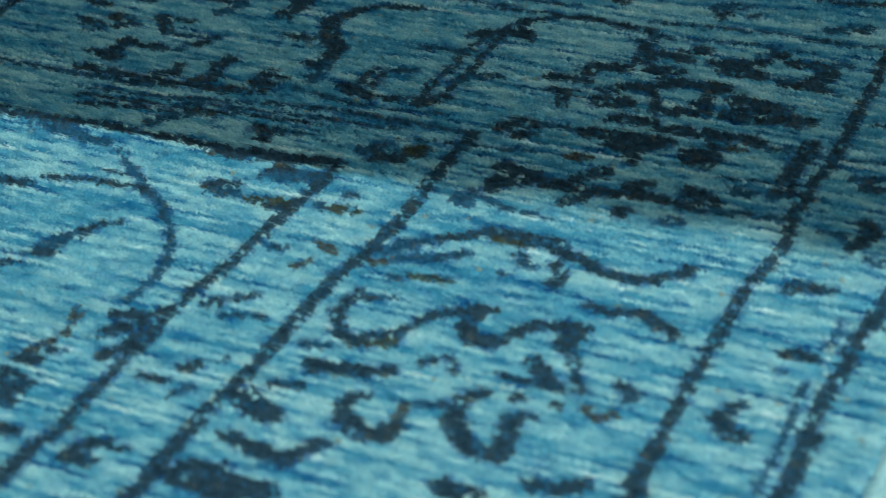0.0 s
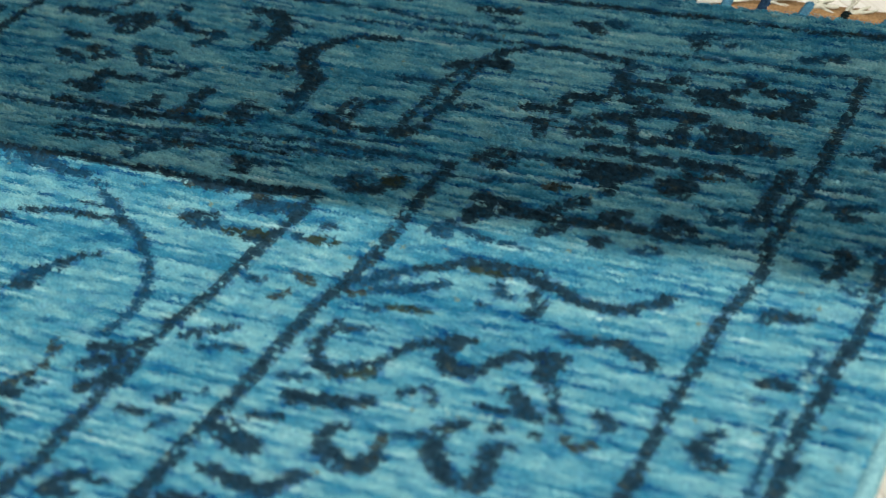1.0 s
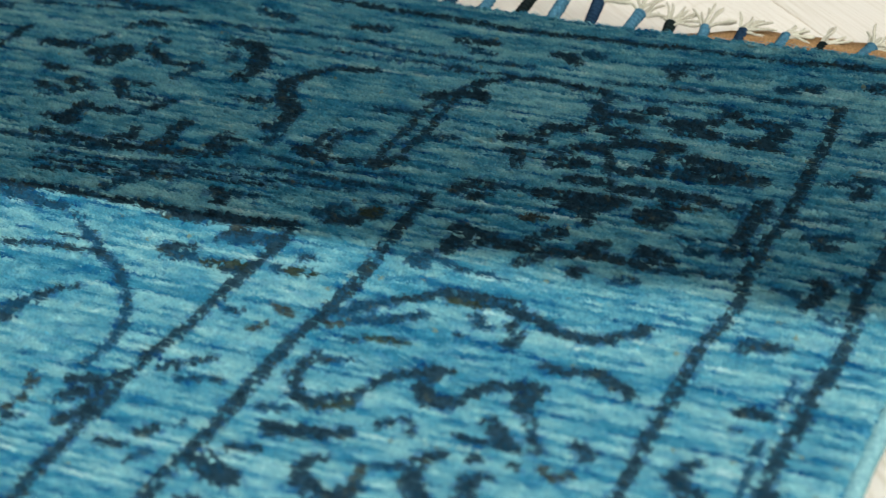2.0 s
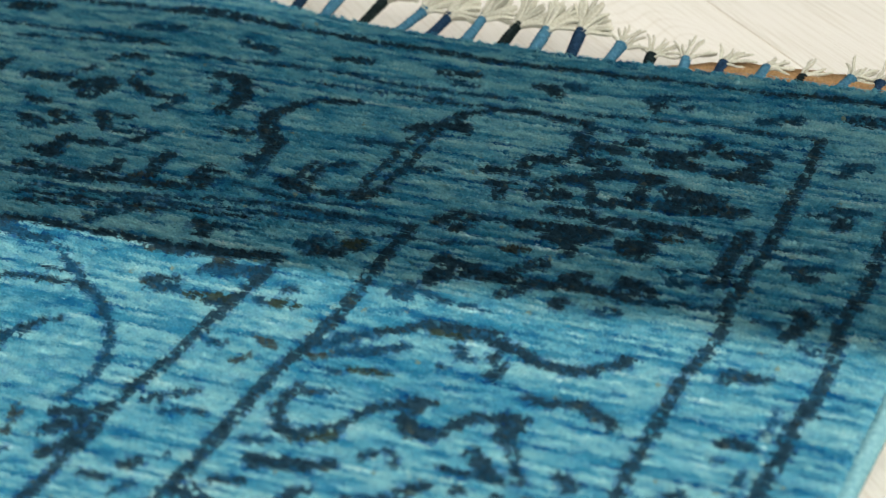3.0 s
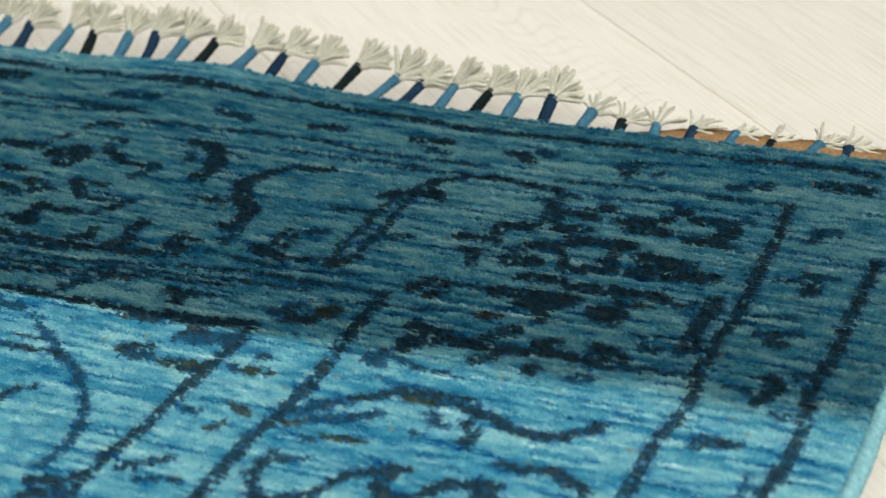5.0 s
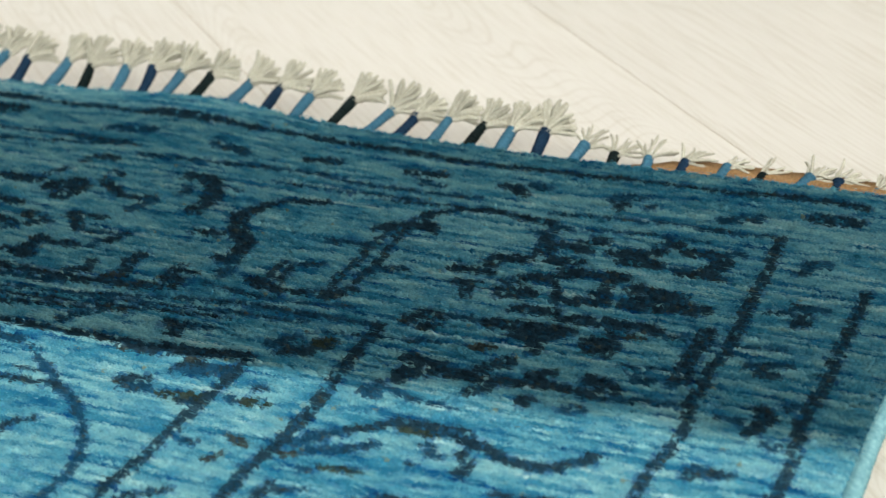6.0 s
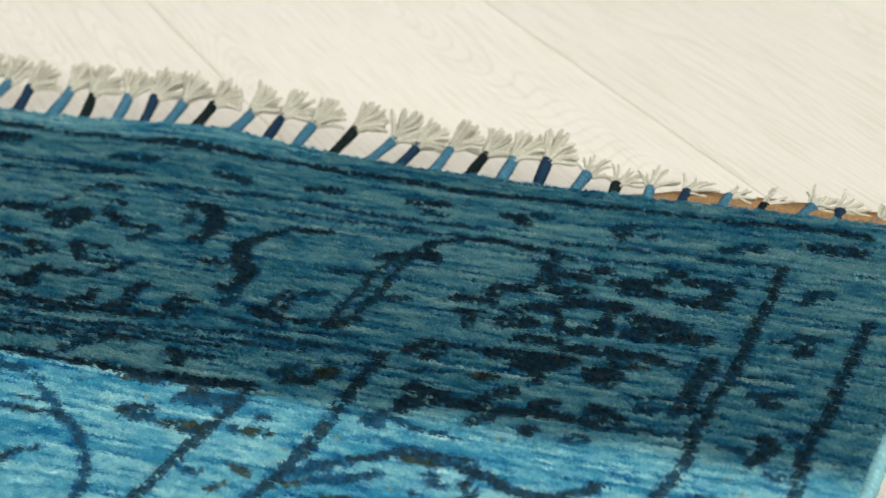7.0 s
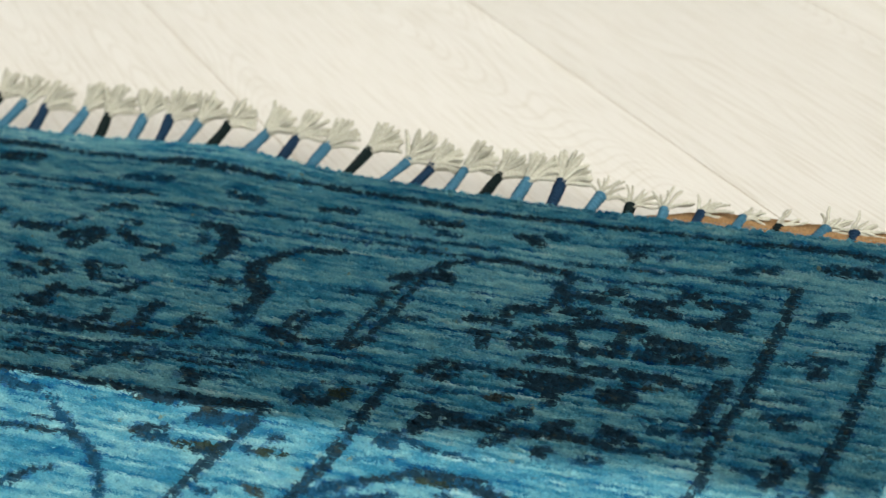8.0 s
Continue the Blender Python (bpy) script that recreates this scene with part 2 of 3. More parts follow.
stroke("ink", 4, -154, 36, -151, 35)
stroke("ink", 4.5, -152, 40, -143, 41)
stroke("navy", 3, -148, 60, -142, 59)
stroke("ink", 5, -143, 55, -139, 52, -141, 47)
stroke("navy", 3, -143, 65, -138, 64)
stroke("ink", 7, -142, 19, -136, 21)
stroke("ink", 5, -143, 26, -138, 31, -132, 32, -126, 36)
stroke("ink", 4.5, -137, 43, -128, 44)
stroke("ink", 5, -130, 38, -122, 38, -112, 39)
stroke("ink", 4.5, -136, 54, -128, 52)
stroke("ink", 5, -130, 57, -125, 60)
stroke("ink", 5, -120, 53, -113, 54, -107, 58)
stroke("ink", 5.5, -115, 49, -105, 49)
stroke("ink", 4.5, -107, 63, -103, 64)
stroke("ink", 4.5, -99, 60, -92, 61)
stroke("ink", 5.5, -89, 60, -87, 56, -89, 51)
stroke("ink", 3.5, -97, 46, -89, 48, -84, 46)
stroke("navy", 3, -86, 64, -83, 63)
stroke("navy", 2, -102, 49, -95, 50)
stroke("ink", 3.5, -130, 29, -126, 21)
stroke("ink", 5, -125, 20, -113, 23)
stroke("ink", 5, -115, 34, -115, 27)
stroke("ink", 7, -106, 33, -99, 31, -92, 31)
stroke("ink", 6, -106, 24, -94, 25, -85, 26)
stroke("ink", 5, -135, 11, -124, 13)
stroke("ink", 5.5, -120, 9, -114, 11, -106, 11, -93, 11)
stroke("ink", 4, -103, 12, -95, 13)
stroke("navy", 3, -154, 1, -142, 2)
stroke("ink", 6.5, -138, 1, -127, 2, -117, 3)
stroke("ink", 5, -162, -5, -159, 0, -154, 0)
stroke("ink", 4, -156, -7, -153, -5)
stroke("ink", 4.5, -130, -4, -120, -1)
stroke("ink", 4.5, -123, -6, -121, -10)
stroke("ink", 5, -109, 1, -107, -5)
stroke("ink", 5.5, -105, 4, -102, -1, -103, -5)
stroke("navy", 3.5, -90, 9, -85, 10)
stroke("ink", 5, -79, 15, -80, 5, -80, -4, -79, -13)
stroke("navy", 3, -82, -16, -79, -14)
stroke("navy", 5, -63, 63, -59, 64)
stroke("navy", 3, -65, 57, -62, 59)
stroke("ink", 7, -67, 92, -56, 93)
stroke("navy", 4.5, -94, 84, -84, 87)
stroke("navy", 3.5, -132, 87, -129, 91, -123, 91)
stroke("ink", 4, -128, 82, -127, 85)
stroke("navy", 3, -119, 85, -118, 86)
stroke("ink", 4.5, -168, 87, -164, 87, -160, 83)
stroke("navy", 4, -159, 91, -155, 89)
stroke("ink", 4.5, -201, 87, -191, 88)
stroke("navy", 4, -195, 82, -193, 81)
stroke("navy", 3, -189, 80, -187, 81)
stroke("navy", 1.6, -147, 73, -136, 74, -112, 77, -87, 76, -75, 77)
stroke("ink", 4, -305, 105, -296, 105, -282, 104, -266, 102)
stroke("ink", 2.8, -266, 102, -246, 102, -229, 101, -207, 101, -186, 100, -167, 101, -148, 102, -131, 103)
stroke("ink", 2, -131, 103, -113, 103, -94, 102)
stroke("ink", 3.2, -94, 102, -84, 104, -74, 104, -55, 103)
stroke("navy", 4, -60, 37, -52, 37)
stroke("ink", 4.5, -56, 32, -57, 27)
stroke("navy", 2.5, -67, 32, -61, 33)
stroke("navy", 2.8, -64, 1, -53, 4)
stroke("ink", 4, -60, -2, -56, -2)
stroke("ink", 5, -55, -20, -52, -23)
stroke("ink", 4.5, -52, -24, -55, -32)
stroke("navy", 2, -64, -27, -58, -27)
stroke("navy", 3.5, -48, -17, -47, -16)
stroke("navy", 4, -49, -36, -47, -37)
stroke("ink", 5, -153, -24, -148, -26, -143, -26)
stroke("ink", 5.5, -151, -32, -143, -29, -134, -28)
stroke("ink", 4.5, -151, -37, -150, -33)
stroke("ink", 4.5, -133, -29, -122, -28, -110, -26, -101, -27, -95, -26)
stroke("ink", 5, -130, -21, -126, -18)
stroke("ink", 3.5, -132, -25, -131, -24)
stroke("ink", 5, -117, -22, -113, -21)
stroke("ink", 3.5, -116, -26, -113, -25)
stroke("ink", 4.5, -102, -19, -101, -20)
stroke("ink", 5, -98, -20, -94, -24)
stroke("ink", 4, -130, -36, -126, -32)
stroke("ink", 4.5, -115, -37, -114, -35)
stroke("navy", 4.5, -103, -36, -100, -35)
stroke("navy", 4, -91, -14, -87, -16)
stroke("navy", 2.2, -100, -29, -87, -26, -77, -25)
stroke("navy", 4, -155, -39, -157, -45, -153, -46)
stroke("navy", 2.5, -152, -41, -144, -45, -131, -46)
stroke("brown", 3, -138, -13, -134, -12)
stroke("brown", 2.2, -100, 5, -96, 6)
stroke("navy", 2.5, -231, -14, -211, -11, -191, -11, -169, -10)
stroke("navy", 2, -270, -22, -236, -15)
stroke("ink", 2, -283, -32, -263, -28, -241, -26)
stroke("navy", 4, -258, -35, -255, -31, -250, -28)
stroke("ink", 4.5, -227, -28, -223, -29, -222, -33)
stroke("navy", 3.5, -219, -28, -214, -27)
stroke("navy", 5, -192, -29, -188, -25)
stroke("ink", 4.5, -187, -32, -181, -30, -177, -26)
stroke("olive", 4.5, -181, -24, -177, -24)
stroke("ink", 3.5, -332, -48, -294, -44, -276, -42, -266, -41, -256, -42, -247, -41, -232, -42, -220, -40, -208, -40, -197, -38)
stroke("ink", 4.5, -233, -43, -227, -44, -215, -43, -205, -40)
stroke("navy", 3.5, -211, -49, -201, -47)
stroke("brown", 2.5, -211, -46, -209, -45)
stroke("navy", 3.5, -269, -51, -262, -50)
stroke("navy", 3.5, -289, -47, -279, -48, -273, -49, -265, -50)
stroke("navy", 2.6, -256, -53, -250, -59, -244, -63, -237, -70, -230, -74, -225, -80, -220, -86, -215, -93, -213, -99, -212, -106, -212, -113, -212, -117)
stroke("ink", 3.5, -279, -78, -271, -77)
stroke("ink", 2.6, -268, -73, -257, -70, -248, -69, -238, -69)
stroke("navy", 2, -255, -64, -247, -63)
stroke("navy", 5, -247, -105, -245, -99, -241, -94)
stroke("ink", 2.8, -242, -92, -235, -86)
stroke("ink", 2.8, -249, -107, -242, -105)
stroke("ink", 2.6, -253, -114, -250, -112)
stroke("ink", 3.6, -224, -61, -216, -58)
stroke("navy", 4.4, -220, -64, -215, -63)
stroke("olive", 4.2, -208, -64, -198, -63)
stroke("ink", 2.6, -202, -66, -198, -66)
stroke("navy", 4.2, -211, -51, -201, -50, -195, -47)
stroke("ink", 2.6, -211, -48, -205, -46)
stroke("ink", 3.5, -195, -39, -195, -52, -196, -60, -196, -72, -197, -84, -197, -96, -199, -106, -200, -119, -199, -133, -199, -145, -199, -156, -198, -169, -200, -178, -200, -188)
stroke("olive", 4.5, -185, -60, -180, -60)
stroke("navy", 3, -185, -54, -183, -53)
stroke("navy", 2.6, -190, -60, -188, -61)
stroke("navy", 2.6, -191, -83, -188, -83)
stroke("brown", 3, -180, -78, -175, -80)
stroke("brown", 2.6, -181, -89, -179, -86)
stroke("ink", 3.4, -193, -112, -190, -109, -184, -105)
stroke("navy", 2.2, -187, -115, -177, -112)
stroke("ink", 3.6, -212, -124, -205, -122, -201, -119)
stroke("ink", 4.4, -210, -132, -207, -128, -204, -125)
stroke("ink", 4.4, -205, -140, -202, -136, -201, -131, -199, -128)
stroke("brown", 2.2, -222, -125, -220, -130, -219, -136, -222, -142, -222, -148)
stroke("ink", 2.6, -218, -143, -215, -142)
stroke("ink", 3.6, -223, -148, -219, -148)
stroke("ink", 8.5, -223, -157, -218, -158)
stroke("ink", 7, -217, -163, -216, -163)
stroke("ink", 4, -211, -173, -207, -173)
stroke("ink", 3.4, -191, -144, -186, -144)
stroke("ink", 4, -183, -138, -182, -136)
stroke("navy", 2.6, -179, -144, -181, -148)
stroke("navy", 2.4, -177, -132, -176, -131)
stroke("ink", 3.2, -191, -176, -190, -172, -186, -169, -180, -169)
stroke("ink", 5.4, -190, -176, -186, -176)
stroke("ink", 3.7, -168, -13, -168, -29, -167, -44, -166, -62, -167, -76, -169, -89, -169, -103, -169, -116, -169, -129, -169, -138, -170, -149, -170, -160, -170, -169, -170, -178, -170, -186)
stroke("ink", 6.5, -165, -142, -160, -146, -155, -147)
stroke("ink", 3.2, -161, -136, -155, -134)
stroke("ink", 4.4, -161, -157, -154, -159, -145, -160, -142, -155, -140, -152)
stroke("ink", 10, -162, -172, -157, -172, -151, -174)
stroke("ink", 7, -149, -172, -143, -172)
stroke("navy", 4.4, -163, -74, -159, -70, -155, -67)
stroke("navy", 3.6, -158, -77, -151, -74, -143, -69)
stroke("brown", 2.4, -163, -81, -160, -79)
stroke("ink", 3, -152, -65, -145, -60)
stroke("ink", 4.6, -142, -57, -135, -57, -128, -57, -122, -57)
stroke("ink", 3.8, -120, -59, -110, -64, -103, -66, -96, -64, -91, -60, -88, -56)
stroke("olive", 2.6, -139, -60, -129, -60)
stroke("navy", 4, -130, -65, -127, -69)
stroke("ink", 3.6, -120, -66, -117, -70, -118, -75)
stroke("ink", 2, -131, -74, -130, -74)
stroke("ink", 3.2, -123, -60, -119, -62)
stroke("olive", 2.2, -151, -83, -141, -82)
stroke("navy", 2, -157, -86, -154, -86)
stroke("navy", 2.2, -162, -98, -151, -93)
stroke("ink", 3.2, -162, -104, -161, -100, -160, -94)
stroke("ink", 3.4, -160, -106, -158, -111, -153, -113)
stroke("ink", 3.4, -154, -113, -146, -109, -142, -108)
stroke("olive", 3, -151, -115, -142, -111)
stroke("ink", 3.2, -143, -106, -141, -101, -139, -97, -133, -93, -129, -91, -126, -90)
stroke("ink", 4.2, -129, -92, -130, -98, -126, -103, -121, -103)
stroke("ink", 4, -121, -103, -118, -98, -114, -93, -108, -90, -103, -90)
stroke("ink", 5, -104, -92, -105, -97, -103, -99)
stroke("ink", 2.4, -102, -100, -97, -109, -94, -112)
stroke("navy", 2.8, -162, -119, -156, -117)
stroke("ink", 5, -156, -126, -150, -125, -143, -124, -139, -122)
stroke("ink", 2, -132, -118, -133, -115, -128, -112, -125, -114, -124, -117)
stroke("ink", 2.2, -115, -114, -107, -114, -100, -114, -94, -113)
stroke("ink", 3.8, -109, -106, -105, -110, -101, -113)
stroke("ink", 3.6, -87, -107, -84, -110, -83, -113)
stroke("brown", 2.6, -91, -119, -87, -121, -84, -119)
stroke("ink", 3.4, -142, -134, -139, -132)
stroke("ink", 5, -142, -138, -140, -142, -133, -145, -128, -144, -128, -140)
stroke("brown", 2.6, -129, -137, -129, -132)
stroke("ink", 3, -117, -123, -114, -122)
stroke("ink", 5, -118, -126, -117, -133, -113, -138, -109, -142, -103, -142, -102, -140, -103, -136, -104, -131, -104, -128)
stroke("navy", 2.6, -126, -131, -121, -129)
stroke("ink", 2.6, -108, -121, -105, -120)
stroke("ink", 2.6, -98, -120, -96, -119)
stroke("ink", 2.6, -102, -128, -100, -126)
stroke("ink", 3.2, -106, -80, -100, -81, -93, -79, -88, -81, -82, -85)
stroke("ink", 6, -109, -156, -102, -156)
stroke("ink", 4.4, -92, -148, -86, -148, -81, -144)
stroke("ink", 3.2, -72, -27, -71, -37, -72, -50, -74, -60, -73, -70, -73, -82, -73, -92, -73, -103, -72, -114, -72, -124, -71, -136, -69, -145)
stroke("ink", 3.4, -42, -60, -43, -70, -42, -80, -43, -88, -43, -99, -43, -110, -42, -120, -42, -133)
stroke("ink", 3.8, -64, -57, -60, -54, -54, -53)
stroke("navy", 2.4, -64, -53, -60, -52)
stroke("ink", 4, -56, -82, -54, -81, -50, -82)
stroke("navy", 2.2, -56, -89, -55, -89)
stroke("ink", 3.4, -63, -111, -61, -107, -59, -104)
stroke("ink", 5, -60, -115, -56, -116)
stroke("ink", 4, -61, -111, -61, -115)
stroke("navy", 1.7, -48, -65, -48, -75)
stroke("navy", 1.9, -49, -92, -48, -103, -47, -122, -47, -133)
stroke("pale", 2.2, -122, -119, -113, -118, -108, -117)
stroke("pale", 2.4, -94, -113, -89, -113, -84, -113)
stroke("pale", 1.2, -169, -20, -169, -43, -169, -75, -171, -102, -171, -128, -172, -149, -172, -178)
stroke("pale", 1.0, -193, -51, -195, -76, -196, -100, -199, -122)
stroke("pale", 1.0, -47, -65, -47, -79, -46, -93)
stroke("pale", 2.0, -130, -116, -127, -115)
stroke("ink", 3.2, -75, 77, -74, 62, -73, 48, -73, 33, -72, 22, -72, 11, -72, 5, -73, -2, -73, -11, -73, -23, -72, -30)
stroke("ink", 3.2, -43, 51, -43, 35, -43, 25, -43, 10, -42, -2, -43, -11, -44, -22, -42, -33)
stroke("ink", 3, -168, -10, -168, -19, -168, -29, -168, -37)
# single dark rows, and the outermost line between the borders
stroke("ink", 3.2, -43, -27, -42, -34, -41, -42, -41, -54, -41, -64)
stroke("navy", 1.6, -289, -23, -261, -21, -228, -19)
stroke("ink", 1.5, -287, -27, -268, -26, -241, -23, -211, -20)
stroke("navy", 1.6, -255, -22, -216, -17, -189, -15)
stroke("navy", 1.4, -186, -20, -173, -18, -148, -14)
stroke("navy", 1.5, -352, 70, -326, 73, -297, 77)
stroke("ink", 1.4, -201, 65, -179, 68, -164, 69)
stroke("navy", 1.4, -136, 64, -116, 68, -95, 68)
stroke("navy", 1.5, -241, 66, -213, 67, -190, 69)
stroke("ink", 1.3, -151, 19, -145, 21)
stroke("navy", 1.4, -97, -10, -76, -7)
stroke("navy", 1.4, -79, 9, -57, 12)
stroke("ink", 1.4, -303, -2, -292, -1)
stroke("navy", 1.6, -228, -3, -208, -6, -180, -3)
DRAWN = list(SEGMENTS)

# the design goes on over the rest of the rug: the end border along the end, the side border down the side
for kind, width, a, b in DRAWN:
    if (a[1] + b[1]) / 2 > -38:
        for k in (1, 2, 3, 4):
            du = -300 * k
            SEGMENTS.append((kind, width, (a[0] + du, a[1]), (b[0] + du, b[1])))
    elif (a[1] + b[1]) / 2 < -48:
        for k in range(1, 13):
            dv = -165 * k
            SEGMENTS.append((kind, width, (a[0], a[1] + dv), (b[0], b[1] + dv)))
            if (a[0] + b[0]) / 2 < -203:
                for j in range(1, 8):
                    SEGMENTS.append((kind, width, (a[0] - 150 * j, a[1] + dv + 80 * (j % 2)), (b[0] - 150 * j, b[1] + dv + 80 * (j % 2))))

# the border lines run on down the rug and along its end
stroke("ink", 3.2, -199, -178, -199, -2000)
stroke("ink", 3.2, -169, -170, -169, -2000)
stroke("ink", 3.6, -72, -128, -71, -2000)
stroke("ink", 3.4, -41, -110, -41, -2000)
stroke("ink", 3.2, -276, -43, -340, -43, -1400, -43)
stroke("navy", 2.6, -270, -16, -1400, -16)
stroke("ink", 2.6, -265, 102, -1400, 103)
stroke("navy", 1.8, -300, 78, -1400, 78)


ROW = 0.0015        # one row of knots


def weave(u, v, rng):
    """The dye of every knot, from its place on the rug (metres): streaky teal wool with the drawn design."""
    n = len(u)
    mm = np.stack((u, bow(u, v)), 1) * 1000
    # streaks: each row of knots comes from its own skeins, which change along the row
    row = np.round(v / (ROW / 2)).astype(int)
    row_tone = rng.normal(0, 1, row.max() - row.min() + 1)[row - row.min()]
    skein = 0.0
    for scale, weight in ((0.003, 0.42), (0.008, 0.55), (0.026, 0.36)):
        cell = u / scale + (row * 0.618 % 1) * 7
        i = np.floor(cell)
        h0 = np.sin((i * 12.9898 + row * 78.233)) * 43758.5453
        h1 = np.sin(((i + 1) * 12.9898 + row * 78.233)) * 43758.5453
        f = cell - i
        skein = skein + weight * (((h0 - np.floor(h0)) * (1 - f) + (h1 - np.floor(h1)) * f) - 0.5) * 2
    broad = np.sin(v * 331 + 2.1 * np.sin(u * 17)) * 0.25 + np.sin(v * 157 + 1.3 + u * 9) * 0.35 + np.sin(u * 41 + v * 33) * 0.3
    tone = 0.575 + 0.11 * row_tone + 0.57 * skein + 0.10 * broad + rng.normal(0, 0.13, n)
    deep, mid, pale, white = (np.array(c) for c in ((0.004, 0.076, 0.180), (0.033, 0.220, 0.320), (0.190, 0.425, 0.455), (0.36, 0.57, 0.565)))
    t = np.clip(tone, 0, 1.35)[:, None]
    col = np.where(t < 0.45, deep + (mid - deep) * (t / 0.45), mid + (pale - mid) * np.minimum((t - 0.45) / 0.45, 1))
    col = np.where(t > 1.05, pale + (white - pale) * np.minimum((t - 1.05) / 0.3, 1), col)
    blue = (rng.random(n) < 0.06 + 0.45 * (skein < -0.55))[:, None]
    col = np.where(blue, col * np.array((0.60, 0.74, 0.95)), col)
    for _ in range(2):
        col[1:-1] = 0.6 * col[1:-1] + 0.20 * (col[:-2] + col[2:])
    straw = (rng.random(n) < 0.002)[:, None]
    col = np.where(straw, np.array((0.16, 0.22, 0.16)), col)
    # the design, knot by knot, with ragged edges
    rag = rng.normal(0, 0.22, n) + 0.62 * skein - 0.18
    best = np.full(n, 99.0)
    for kind, width, a, b in SEGMENTS:
        a, b = np.array(a, float), np.array(b, float)
        pad = width + 3
        near = np.flatnonzero((mm[:, 0] > min(a[0], b[0]) - pad) & (mm[:, 0] < max(a[0], b[0]) + pad)
                              & (mm[:, 1] > min(a[1], b[1]) - pad) & (mm[:, 1] < max(a[1], b[1]) + pad))
        if not len(near):
            continue
        ab = b - a
        s = np.clip(((mm[near] - a) @ ab) / max(ab @ ab, 1e-6), 0, 1)
        d = np.linalg.norm(mm[near] - a - s[:, None] * ab, axis=1) - width * 0.52 + rag[near] * (0.45 if abs(ab[0]) + abs(ab[1]) > 25 else 1.0)
        rim = (kind != "pale") & (d >= 0.0) & (best[near] > 0) & (rng.random(len(near)) < 0.62 - 0.52 * d)
        col[near[rim]] = col[near[rim]] * np.array((0.40, 0.52, 0.72))
        inside = d < 0
        ink = np.array(DYES[kind])
        other = rng.random((len(near), 1))
        shade = np.where(other < 0.16, np.array(DYES["navy"]) if kind != "navy" else np.array(DYES["ink"]) * 1.4, np.where(other > 0.965, np.array(DYES["brown"]), ink))
        shade = (ink if kind == "pale" else shade) * rng.uniform(0.75, 1.7 if kind != "pale" else 1.1, (len(near), 1))
        keep = inside & (rng.random(len(near)) > (0.70 if kind == "pale" else 0.06))
        if kind == "pale":
            keep &= best[near] > 0.5
        col[near[keep]] = shade[keep]
        best[near[keep]] = np.minimum(best[near[keep]], d[keep])
    col[1:-1] = 0.88 * col[1:-1] + 0.06 * (col[:-2] + col[2:])
    return col


